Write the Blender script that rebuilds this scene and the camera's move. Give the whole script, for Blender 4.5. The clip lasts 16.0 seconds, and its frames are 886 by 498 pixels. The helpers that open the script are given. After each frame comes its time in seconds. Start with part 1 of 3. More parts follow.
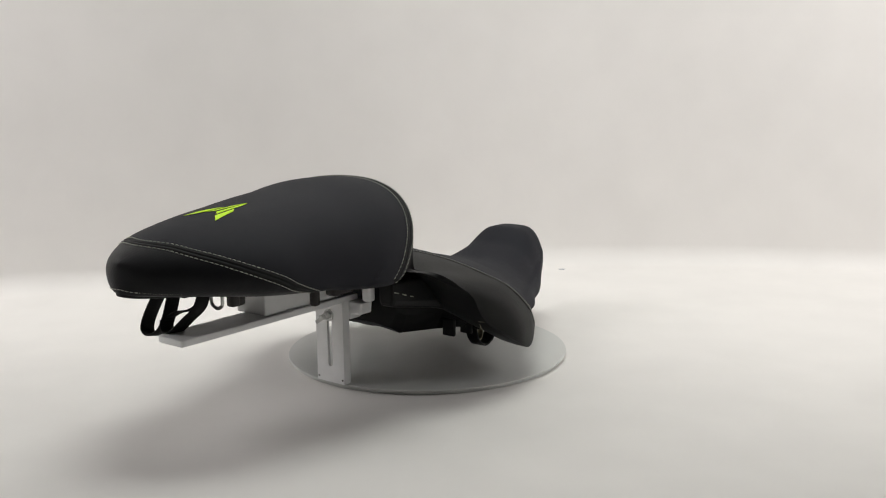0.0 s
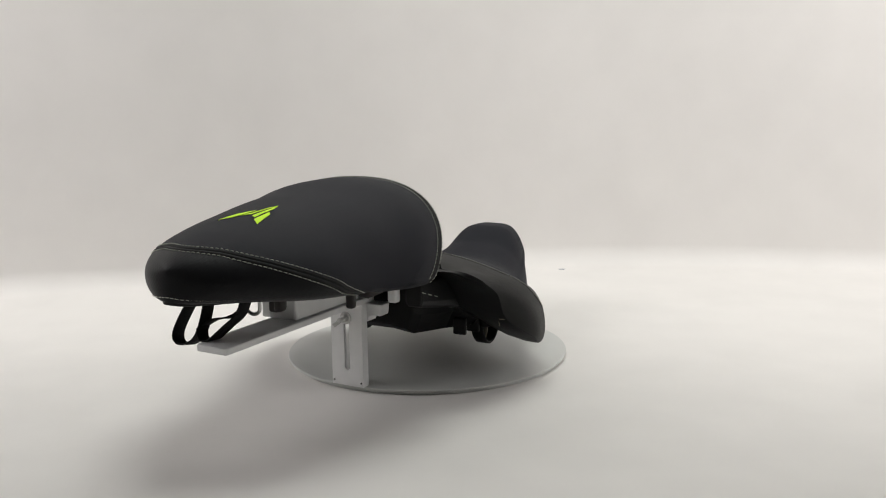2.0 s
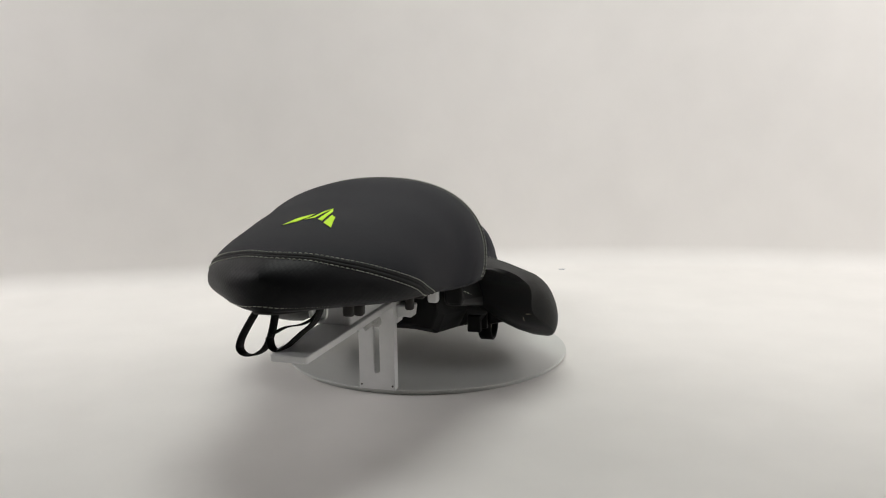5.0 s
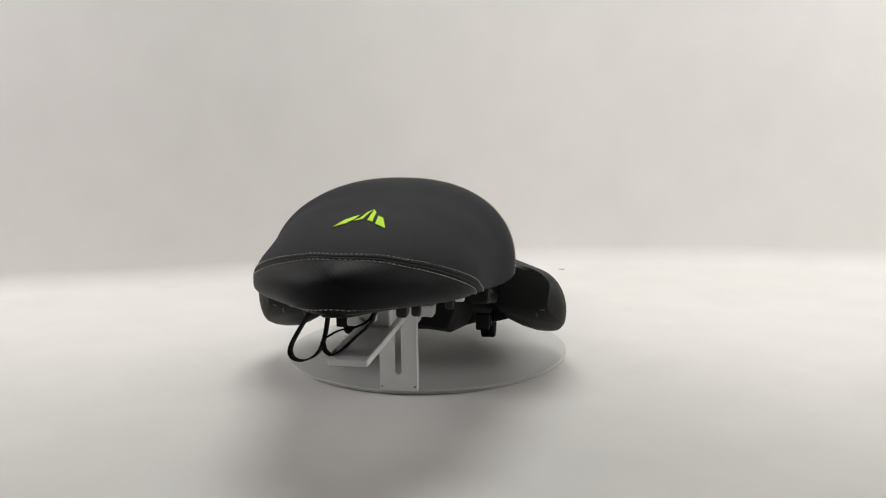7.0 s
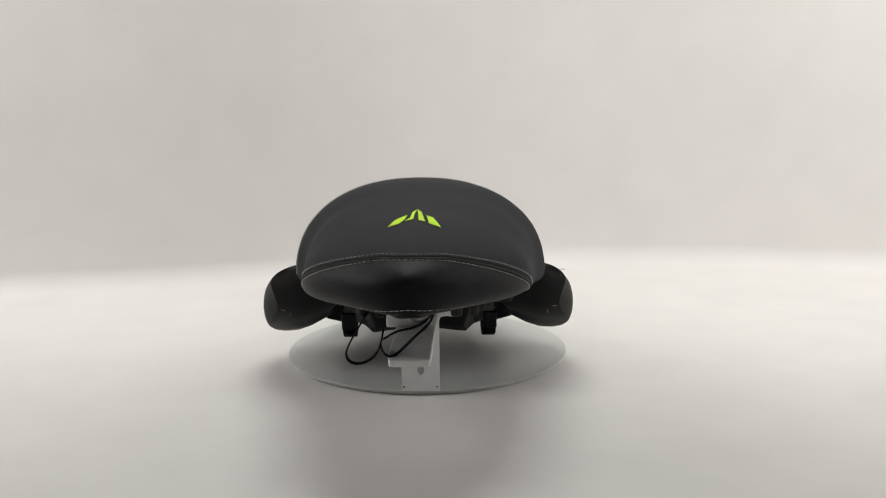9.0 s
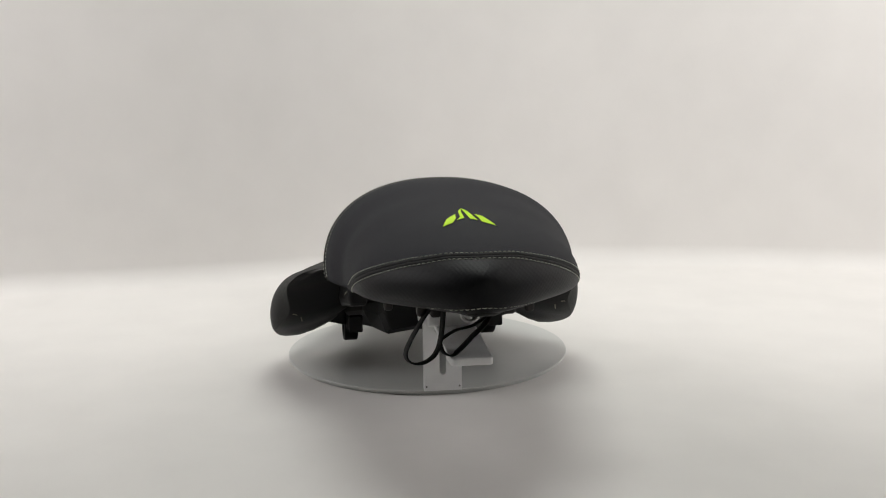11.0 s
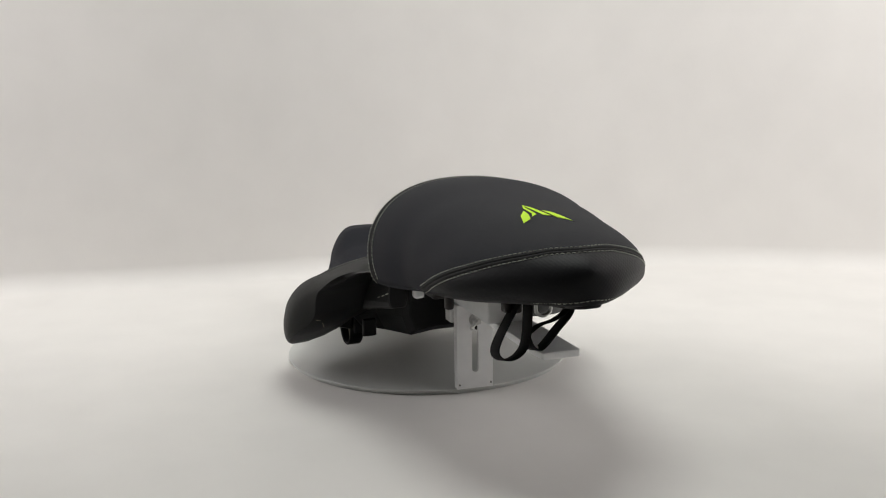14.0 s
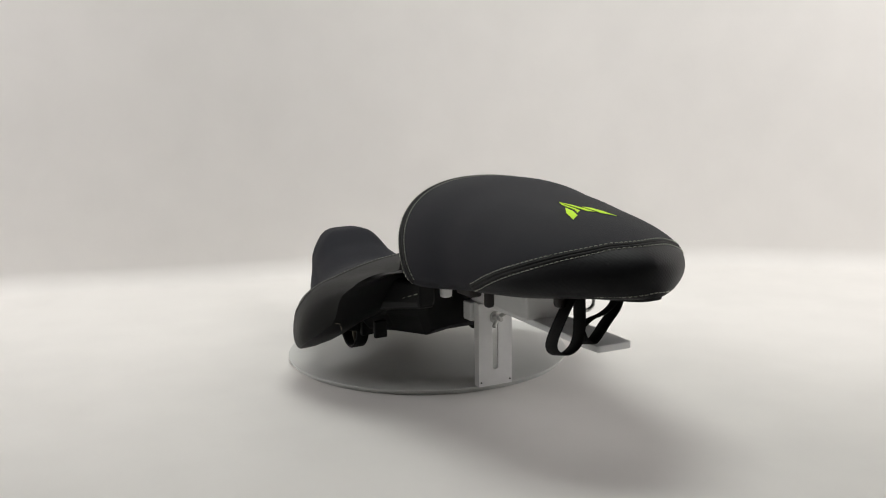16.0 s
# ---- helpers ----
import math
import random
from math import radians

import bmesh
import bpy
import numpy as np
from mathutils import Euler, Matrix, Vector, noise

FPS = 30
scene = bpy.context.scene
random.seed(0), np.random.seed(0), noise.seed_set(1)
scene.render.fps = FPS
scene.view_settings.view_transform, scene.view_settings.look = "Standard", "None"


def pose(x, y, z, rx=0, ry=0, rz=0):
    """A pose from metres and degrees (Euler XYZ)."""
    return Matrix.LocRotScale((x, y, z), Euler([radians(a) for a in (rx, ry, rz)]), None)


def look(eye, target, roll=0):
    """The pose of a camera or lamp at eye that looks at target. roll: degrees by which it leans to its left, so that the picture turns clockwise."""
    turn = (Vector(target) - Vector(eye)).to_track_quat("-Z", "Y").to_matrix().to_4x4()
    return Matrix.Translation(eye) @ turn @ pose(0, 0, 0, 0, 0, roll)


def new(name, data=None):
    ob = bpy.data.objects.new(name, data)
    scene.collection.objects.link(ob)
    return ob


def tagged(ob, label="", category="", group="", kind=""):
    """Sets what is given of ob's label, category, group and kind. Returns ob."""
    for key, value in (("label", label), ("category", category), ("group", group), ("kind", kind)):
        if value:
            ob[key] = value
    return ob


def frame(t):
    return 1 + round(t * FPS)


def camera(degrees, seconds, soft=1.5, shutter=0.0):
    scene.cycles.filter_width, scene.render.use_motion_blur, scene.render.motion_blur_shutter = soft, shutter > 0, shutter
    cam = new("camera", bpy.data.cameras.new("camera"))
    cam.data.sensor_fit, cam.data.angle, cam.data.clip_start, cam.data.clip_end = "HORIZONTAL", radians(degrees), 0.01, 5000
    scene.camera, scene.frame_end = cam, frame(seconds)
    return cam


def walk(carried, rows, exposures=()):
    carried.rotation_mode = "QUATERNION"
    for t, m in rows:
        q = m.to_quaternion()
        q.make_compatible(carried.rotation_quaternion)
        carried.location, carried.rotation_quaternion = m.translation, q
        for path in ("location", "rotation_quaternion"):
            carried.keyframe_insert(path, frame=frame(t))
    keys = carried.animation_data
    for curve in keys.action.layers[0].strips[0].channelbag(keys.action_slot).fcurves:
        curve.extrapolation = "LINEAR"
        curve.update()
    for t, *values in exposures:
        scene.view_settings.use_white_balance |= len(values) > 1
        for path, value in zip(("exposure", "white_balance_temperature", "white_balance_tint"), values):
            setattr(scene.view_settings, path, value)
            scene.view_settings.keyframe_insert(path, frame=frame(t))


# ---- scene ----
from mathutils.bvhtree import BVHTree

cam = camera(45.69, 16.0, 1.1)
LIFT = 0.007                      # top of the turntable above the floor
EYE = (0.0, -1.4769, 0.4251 + LIFT)
PITCH, YAW, ROLL = radians(10.757), radians(0.946), -0.81
AIM = (EYE[0] + math.sin(YAW) * math.cos(PITCH), EYE[1] + math.cos(YAW) * math.cos(PITCH), EYE[2] - math.sin(PITCH))
walk(cam, [(0.0, look(EYE, AIM, ROLL)), (16.0, look(EYE, AIM, ROLL))], exposures=[(0.0, 0.0), (16.0, 0.0)])

# ---- light: soft lamps over and beside the sweep, in an added room coloured dim behind the camera ----
world = bpy.data.worlds.new("room_light")
scene.world = world
world.use_nodes = True
world.node_tree.nodes["Background"].inputs[0].default_value = (1.0, 0.97, 0.93, 1)
world.node_tree.nodes["Background"].inputs[1].default_value = 0.05


def area_lamp(name, eye, target, sx, sy, power, colour, spread=180):
    data = bpy.data.lights.new(name, "AREA")
    data.shape, data.size, data.size_y, data.energy, data.color = "RECTANGLE", sx, sy, power, colour
    data.spread = radians(spread)
    ob = new(name, data)
    ob.matrix_world = look(eye, target)
    return ob


area_lamp("overhead_softbox", (0.06, 0.14, 2.1), (0.0, -0.16, 0.0), 1.15, 0.85, 17.2, (0.97, 1.0, 0.955))
area_lamp("side_softbox_east", (1.6, -0.45, 1.2), (1.0, 0.65, 0.85), 0.9, 1.1, 12.4, (1.0, 0.970, 0.965), 130)
area_lamp("side_softbox_west", (-1.75, -0.2, 1.3), (-1.0, 0.5, 0.95), 0.9, 1.1, 13.2, (1.0, 0.970, 0.965), 130)


# ---- materials ----
def material(name, colour, rough=0.5, metal=0.0, vary=0.06, scale=40.0, bump=0.1, bump_scale=400.0, spec=0.5, coarse=6.0):
    m = bpy.data.materials.new(name)
    m.use_nodes = True
    nt = m.node_tree
    b = nt.nodes["Principled BSDF"]
    b.inputs["Roughness"].default_value, b.inputs["Metallic"].default_value = rough, metal
    b.inputs["Specular IOR Level"].default_value = spec
    tc = nt.nodes.new("ShaderNodeTexCoord")
    n1, n2 = nt.nodes.new("ShaderNodeTexNoise"), nt.nodes.new("ShaderNodeTexNoise")
    n1.inputs["Scale"].default_value, n2.inputs["Scale"].default_value = scale, coarse
    n1.inputs["Detail"].default_value = 6
    add = nt.nodes.new("ShaderNodeMath")
    add.operation = "ADD"
    ramp = nt.nodes.new("ShaderNodeMapRange")
    ramp.inputs[1].default_value, ramp.inputs[2].default_value = 0.6, 1.4
    ramp.inputs[3].default_value, ramp.inputs[4].default_value = 1 - vary, 1 + vary
    mul = nt.nodes.new("ShaderNodeVectorMath")
    mul.operation = "SCALE"
    mul.inputs[0].default_value = colour
    nt.links.new(tc.outputs["Object"], n1.inputs["Vector"])
    nt.links.new(tc.outputs["Object"], n2.inputs["Vector"])
    nt.links.new(n1.outputs["Fac"], add.inputs[0])
    nt.links.new(n2.outputs["Fac"], add.inputs[1])
    nt.links.new(add.outputs[0], ramp.inputs[0])
    nt.links.new(ramp.outputs[0], mul.inputs["Scale"])
    nt.links.new(mul.outputs[0], b.inputs["Base Color"])
    if bump:
        n3 = nt.nodes.new("ShaderNodeTexNoise")
        n3.inputs["Scale"].default_value = bump_scale
        bp = nt.nodes.new("ShaderNodeBump")
        bp.inputs["Strength"].default_value, bp.inputs["Distance"].default_value = bump, 0.001
        nt.links.new(tc.outputs["Object"], n3.inputs["Vector"])
        nt.links.new(n3.outputs["Fac"], bp.inputs["Height"])
        nt.links.new(bp.outputs[0], b.inputs["Normal"])
    return m


CLOTH = material("backdrop_cloth", (0.78, 0.76, 0.735), 0.9, 0, 0.035, 11, 0.2, 35, 0.2, 2.6)
WHITE = material("white_acrylic", (0.56, 0.57, 0.55), 0.3, 0, 0.03, 30, 0.02, 80)
PAINT = material("white_painted_metal", (0.82, 0.82, 0.82), 0.42, 0, 0.05, 60, 0.08, 150)
FABRIC = material("black_seat_fabric", (0.0110, 0.0115, 0.0160), 0.72, 0, 0.12, 900, 0.35, 1500, 0.24)
VINYL = material("black_grained_vinyl", (0.0060, 0.0064, 0.0062), 0.55, 0, 0.12, 300, 0.3, 900, 0.22)
CARBON = material("black_embossed_vinyl", (0.0080, 0.0083, 0.0098), 0.5, 0, 0.1, 300, 0.12, 900, 0.2)
PLASTIC = material("black_moulded_plastic", (0.0052, 0.0052, 0.0056), 0.48, 0, 0.15, 60, 0.15, 300, 0.2)
LINING = material("black_vinyl_lining", (0.0058, 0.0056, 0.0060), 0.46, 0, 0.2, 120, 0.2, 500, 0.16)
WEBBING = material("black_webbing", (0.009, 0.009, 0.009), 0.8, 0, 0.15, 400, 0.3, 900, 0.2)
WELT = material("black_welt", (0.008, 0.008, 0.008), 0.7, 0, 0.1, 300, 0.2, 900, 0.3)
THREAD = material("grey_green_thread", (0.42, 0.43, 0.37), 0.7, 0, 0.2, 800, 0.2, 2000, 0.2)
LIME = material("lime_embroidery", (0.60, 0.93, 0.02), 0.6, 0, 0.08, 700, 0.4, 1600, 0.3)
# unseen shell colours: white bounces light, dark grey stands for a dim room
ROOMWHITE = material("unseen_wall_white", (0.78, 0.765, 0.745), 0.8, 0, 0.03, 20, 0.05, 120, 0.3)
ROOMDIM = material("unseen_wall_dim", (0.085, 0.085, 0.085), 0.8, 0, 0.05, 20, 0.05, 120, 0.3)
SCRAP = material("grey_blue_paper", (0.3, 0.33, 0.4), 0.7, 0, 0.05, 200, 0.1, 400)
RUBBER = material("dark_brown_rubber", (0.010, 0.0065, 0.006), 0.55, 0, 0.1, 200, 0.2, 500, 0.4)
STEEL = material("zinc_plated_steel", (0.55, 0.55, 0.54), 0.32, 1.0, 0.1, 90, 0.1, 300)
BRASS = material("dull_bronze_metal", (0.22, 0.2, 0.16), 0.35, 0.9, 0.1, 90, 0.1, 300)


def embossed(m, pitch):
    """A fine square grid of raised dots pressed into the vinyl."""
    nt = m.node_tree
    tc, xyz = nt.nodes.new("ShaderNodeTexCoord"), nt.nodes.new("ShaderNodeSeparateXYZ")
    nt.links.new(tc.outputs["Object"], xyz.inputs[0])
    waves = []
    for axis in ("X", "Z"):
        scale, wave = nt.nodes.new("ShaderNodeMath"), nt.nodes.new("ShaderNodeMath")
        scale.operation, wave.operation = "MULTIPLY", "SINE"
        scale.inputs[1].default_value = math.tau / pitch
        nt.links.new(xyz.outputs[axis], scale.inputs[0])
        nt.links.new(scale.outputs[0], wave.inputs[0])
        waves.append(wave)
    mul, bp = nt.nodes.new("ShaderNodeMath"), nt.nodes.new("ShaderNodeBump")
    mul.operation = "MULTIPLY"
    bp.inputs["Strength"].default_value, bp.inputs["Distance"].default_value = 0.11, 0.0005
    nt.links.new(waves[0].outputs[0], mul.inputs[0])
    nt.links.new(waves[1].outputs[0], mul.inputs[1])
    nt.links.new(mul.outputs[0], bp.inputs["Height"])
    old = next(n for n in nt.nodes if n.type == "BUMP" and n != bp)
    nt.links.new(bp.outputs[0], old.inputs["Normal"])


embossed(CARBON, 0.0048)


# ---- building helpers ----
def part(name, bm, mat, parent=None, label="", smooth=True):
    me = bpy.data.meshes.new(name)
    bmesh.ops.recalc_face_normals(bm, faces=bm.faces[:])
    bm.to_mesh(me)
    bm.free()
    for p in me.polygons:
        p.use_smooth = smooth
    me.materials.append(mat)
    ob = new(name, me)
    if parent:
        ob.parent = parent
    if label:
        tagged(ob, label)
    return ob


def thing(name, label, category, group="", kind=""):
    return tagged(new(name), label, category, group, kind)


def bevelled(bm, r, seg=2, angle=30):
    es = [e for e in bm.edges if len(e.link_faces) == 2 and e.calc_face_angle(0) > radians(angle)]
    if r > 0:
        bmesh.ops.bevel(bm, geom=es, offset=r, segments=seg, profile=0.5, affect="EDGES", clamp_overlap=True)
    return bm


def box(x0, x1, y0, y1, z0, z1, r=0.001, m=None):
    bm = bmesh.new()
    bmesh.ops.create_cube(bm, size=1, matrix=Matrix.Translation(((x0 + x1) / 2, (y0 + y1) / 2, (z0 + z1) / 2)) @ Matrix.Diagonal((x1 - x0, y1 - y0, z1 - z0, 1)))
    bevelled(bm, r)
    if m:
        bmesh.ops.transform(bm, matrix=m, verts=bm.verts)
    return bm


def rod(a, b, r, seg=20, r2=None, bevel=0.0):
    a, b = Vector(a), Vector(b)
    bm = bmesh.new()
    m = Matrix.Translation((a + b) / 2) @ (b - a).to_track_quat("Z", "Y").to_matrix().to_4x4()
    bmesh.ops.create_cone(bm, cap_ends=True, segments=seg, radius1=r, radius2=r if r2 is None else r2, depth=(b - a).length, matrix=m)
    return bevelled(bm, bevel, 2, 40)


def prism(points, axis, lo, hi, r=0.0008):
    """A plate: an outline in the plane across axis, from lo to hi along it."""
    bm = bmesh.new()
    put = {"x": lambda p, h: (h, p[0], p[1]), "y": lambda p, h: (p[0], h, p[1]), "z": lambda p, h: (p[0], p[1], h)}[axis]
    low, high = [bm.verts.new(put(p, lo)) for p in points], [bm.verts.new(put(p, hi)) for p in points]
    n = len(points)
    bm.faces.new(low)
    bm.faces.new(high)
    for i in range(n):
        bm.faces.new((low[i], low[(i + 1) % n], high[(i + 1) % n], high[i]))
    bmesh.ops.recalc_face_normals(bm, faces=bm.faces[:])
    return bevelled(bm, r)


def merge(*bms):
    out = bms[0]
    for b in bms[1:]:
        me = bpy.data.meshes.new("joined")
        b.to_mesh(me)
        b.free()
        out.from_mesh(me)
        bpy.data.meshes.remove(me)
    return out


def smooth_table(xs, ys):
    """A smooth monotone-safe curve through the pairs (xs, ys)."""
    xs, ys = list(xs), list(ys)
    d = [(ys[i + 1] - ys[i]) / (xs[i + 1] - xs[i]) for i in range(len(xs) - 1)]
    m = [d[0]] + [0.0 if d[i - 1] * d[i] <= 0 else 2 * d[i - 1] * d[i] / (d[i - 1] + d[i]) for i in range(1, len(d))] + [d[-1]]

    def f(x):
        x = min(max(x, xs[0]), xs[-1])
        i = max(0, min(len(d) - 1, next((k for k in range(len(d)) if x <= xs[k + 1]), len(d) - 1)))
        h = xs[i + 1] - xs[i]
        t = (x - xs[i]) / h
        return ((2 * t ** 3 - 3 * t ** 2 + 1) * ys[i] + (t ** 3 - 2 * t ** 2 + t) * h * m[i] + (-2 * t ** 3 + 3 * t ** 2) * ys[i + 1] + (t ** 3 - t ** 2) * h * m[i + 1])
    return f


def spline(points, n):
    """n points at even steps of a Catmull-Rom curve through the points."""
    ps = [Vector(p) for p in points]
    ps = [2 * ps[0] - ps[1]] + ps + [2 * ps[-1] - ps[-2]]
    fine = []
    for i in range(1, len(ps) - 2):
        for k in range(24):
            t = k / 24
            a, b, c, d = ps[i - 1:i + 3]
            fine.append(0.5 * (2 * b + (c - a) * t + (2 * a - 5 * b + 4 * c - d) * t * t + (3 * b - a - 3 * c + d) * t ** 3))
    fine.append(ps[-2])
    run = [0.0]
    for a, b in zip(fine, fine[1:]):
        run.append(run[-1] + (b - a).length)
    out, j = [], 0
    for k in range(n):
        s = run[-1] * k / (n - 1)
        while j < len(run) - 2 and run[j + 1] < s:
            j += 1
        f = (s - run[j]) / max(run[j + 1] - run[j], 1e-9)
        out.append(fine[j].lerp(fine[j + 1], min(f, 1)))
    return out


def ribbon(points, normals, width, thick, closed=False):
    """A strap of that width and thickness along the points; normals point off its flat side."""
    bm = bmesh.new()
    rings = []
    n = len(points)
    for i, p in enumerate(points):
        a, b = points[max(i - 1, 0)], points[min(i + 1, n - 1)]
        t = (b - a).normalized()
        nn = (normals[i] - t * normals[i].dot(t)).normalized()
        s = t.cross(nn)
        c = width / 2 - thick / 2
        rings.append([bm.verts.new(p + s * u + nn * v) for u, v in ((-c, thick / 2), (c, thick / 2), (width / 2, 0), (c, -thick / 2), (-c, -thick / 2), (-width / 2, 0))])
    for r0, r1 in zip(rings, rings[1:]):
        for k in range(6):
            bm.faces.new((r0[k], r0[(k + 1) % 6], r1[(k + 1) % 6], r1[k]))
    bm.faces.new(rings[0])
    bm.faces.new(rings[-1])
    return bm


def tube(points, r, seg=8):
    bm = bmesh.new()
    rings = []
    up = Vector((0.13, 0.21, 0.97))
    for i, p in enumerate(points):
        t = (points[min(i + 1, len(points) - 1)] - points[max(i - 1, 0)]).normalized()
        s = t.cross(up).normalized()
        q = s.cross(t)
        rings.append([bm.verts.new(p + r * (s * math.cos(k * math.tau / seg) + q * math.sin(k * math.tau / seg))) for k in range(seg)])
    for r0, r1 in zip(rings, rings[1:]):
        for k in range(seg):
            bm.faces.new((r0[k], r0[(k + 1) % seg], r1[(k + 1) % seg], r1[k]))
    bm.faces.new(rings[0])
    bm.faces.new(rings[-1])
    return bm


# ---- the backdrop: one white sheet, floor and wall with a soft bend ----
def backdrop():
    foot = smooth_table([-2.2, -0.82, -0.516, -0.2, 0.25, 0.58, 0.846, 2.2], [0.25, 0.4365, 0.478, 0.549, 0.619, 0.588, 0.525, 0.2])
    bm = bmesh.new()
    cols = []
    R = 0.04
    for i in range(121):
        x = -2.2 + 4.4 * i / 120
        f = foot(x)
        col = [(x, y, 0.0) for y in np.linspace(-2.2, f - R, 24)]
        col += [(x, f - R + R * math.sin(a), R - R * math.cos(a)) for a in np.linspace(0, math.pi / 2, 13)[1:]]
        col += [(x, f + 0.006 * math.sin(x * 5.3 + z * 2.0) * min(1, z), z) for z in np.linspace(R, 2.2, 30)[1:]]
        cols.append([bm.verts.new(c) for c in col])
    for a, b in zip(cols, cols[1:]):
        for k in range(len(a) - 1):
            bm.faces.new((a[k], a[k + 1], b[k + 1], b[k]))
    ob = part("backdrop", bm, CLOTH)
    tagged(ob, "seamless off-white cloth backdrop sweeping from floor to wall", "backdrop", kind="structure")


backdrop()


# added shell, out of view: white sides give fill, grey sides hold it back
def room():
    shell = (("wall_east", (2.3, 2.36, -2.6, 1.6, 0, 2.4), ROOMWHITE), ("wall_west", (-2.36, -2.3, -2.6, 1.6, 0, 2.4), ROOMDIM), ("wall_south", (-2.36, 2.36, -2.66, -2.6, 0, 2.4), ROOMDIM), ("wall_north", (-2.36, 2.36, 1.6, 1.66, 0, 2.4), ROOMWHITE), ("ceiling", (-2.36, 2.36, -2.66, 1.66, 2.4, 2.46), ROOMDIM), ("floor", (-2.36, 2.36, -2.66, 1.66, -0.06, -0.004), ROOMDIM))
    words = {"wall_west": "plain unseen west wall, dark grey to hold back bounced light", "wall_south": "plain unseen wall behind the camera, dark grey to stand for dimness", "ceiling": "plain unseen ceiling over the sweep, dark grey to deepen shadows", "floor": "plain grey unseen floor added under the backdrop sheet"}
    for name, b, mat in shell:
        tagged(part(name, box(*b, 0.0), mat, None, "", False), words.get(name, "plain white unseen wall added to close the room"), "ceiling" if name == "ceiling" else "floor" if name == "floor" else "wall", kind="structure")


room()
scrap = prism([(0, 0), (0.011, -0.0012), (0.0125, 0.0015), (0.006, 0.0022), (0.001, 0.0022)], "z", 0.0003, 0.0012, 0.0002)
bmesh.ops.transform(scrap, matrix=pose(0.262, 0.558, 0, 0, 0, -8), verts=scrap.verts)
tagged(part("paper_scrap", scrap, SCRAP), "tiny grey-blue scrap lying on the backdrop sheet", "scrap")

# ---- turntable ----
RADIUS = 0.2


def disc(r, z0, z1):
    bm = bmesh.new()
    bmesh.ops.create_cone(bm, cap_ends=True, segments=160, radius1=r, radius2=r, depth=z1 - z0, matrix=Matrix.Translation((0, 0, (z0 + z1) / 2)))
    return bevelled(bm, 0.0007, 2)


turntable = thing("turntable", "round white acrylic turntable of two thin discs", "turntable")
part("base_disc", disc(0.1965, -LIFT, -0.0037), WHITE, turntable, "", False)
part("hub_ring", disc(0.12, -0.0037, -0.0030), PAINT, turntable, "", False)
part("top_disc", disc(RADIUS, -0.0030, 0.0), WHITE, turntable, "", False)

# ---- stand ----
stand = thing("display_stand", "white painted metal bracket with a slotted upright and long arm", "stand")


def slotted_plate(x0, x1, y0, y1, z0, z1, sx, sz0, sz1, sw):
    """An upright plate with a rounded slot through it."""
    bm = bmesh.new()
    hw = sw / 2
    hole = [(sx + hw * math.cos(a), sz1 - hw + hw * math.sin(a)) for a in np.linspace(0, math.pi, 9)] + [(sx + hw * math.cos(a), sz0 + hw + hw * math.sin(a)) for a in np.linspace(math.pi, 2 * math.pi, 9)]
    n = len(hole)
    corners = [(x1, z1), (x0, z1), (x0, z0), (x1, z0)]
    for y in (y0, y1):
        hv = [bm.verts.new((p[0], y, p[1])) for p in hole]
        cv = [bm.verts.new((c[0], y, c[1])) for c in corners]
        # fans from each corner to its quarter of the slot, and the four quads between
        for c, (i0, i1) in enumerate(((0, 4), (4, 8), (9, 13), (13, 17))):
            for i in range(i0, i1):
                bm.faces.new((cv[c], hv[i], hv[i + 1]))
        bm.faces.new((cv[0], cv[1], hv[4]))
        bm.faces.new((cv[1], cv[2], hv[9], hv[8]))
        bm.faces.new((cv[2], cv[3], hv[13]))
        bm.faces.new((cv[3], cv[0], hv[0], hv[17]))
    bm.verts.ensure_lookup_table()
    h = n + 4
    for i in range(n):
        j = (i + 1) % n
        bm.faces.new((bm.verts[i], bm.verts[j], bm.verts[h + j], bm.verts[h + i]))
    for i in range(4):
        j = (i + 1) % 4
        bm.faces.new((bm.verts[n + i], bm.verts[n + j], bm.verts[h + n + j], bm.verts[h + n + i]))
    return bm


part("upright_plate", slotted_plate(-0.0235, 0.0245, -0.2010, -0.1970, 0.0, 0.109, 0.0005, 0.021, 0.098, 0.0085), PAINT, stand, "white upright plate with a worn bolt slot", False)
for x in (-0.0235, 0.0215):
    part("side_flange", box(x, x + 0.003, -0.1970, -0.1885, 0.0, 0.109, 0.0006), PAINT, stand, "", False)
part("arm", prism([(-0.0155, -0.4535), (0.0235, -0.4535), (0.0255, -0.4515), (0.0255, -0.172), (-0.0195, -0.172), (-0.0195, -0.43), (-0.0175, -0.4515)], "z", 0.109, 0.117, 0.0016), PAINT, stand, "long flat white arm with a rounded end", False)
part("spacer_block", box(-0.030, 0.021, -0.328, -0.20, 0.117, 0.1535, 0.0025), PAINT, stand, "white block between arm and seat", False)
part("crossbar", prism([(-0.0275, 0.084), (0.024, 0.084), (0.0255, 0.092), (0.034, 0.0935), (0.043, 0.0925), (0.045, 0.1085), (-0.0275, 0.1085)], "y", -0.1865, -0.166, 0.002), PAINT, stand, "", False)
bolt = part("bolt", merge(rod((0.0005, -0.1970, 0.090), (0.0005, -0.2170, 0.090), 0.0029, 16, None, 0.0004), rod((0.0005, -0.2010, 0.090), (0.0005, -0.2027, 0.090), 0.0082, 28, None, 0.0005)), STEEL, stand, "zinc bolt with a broad washer")
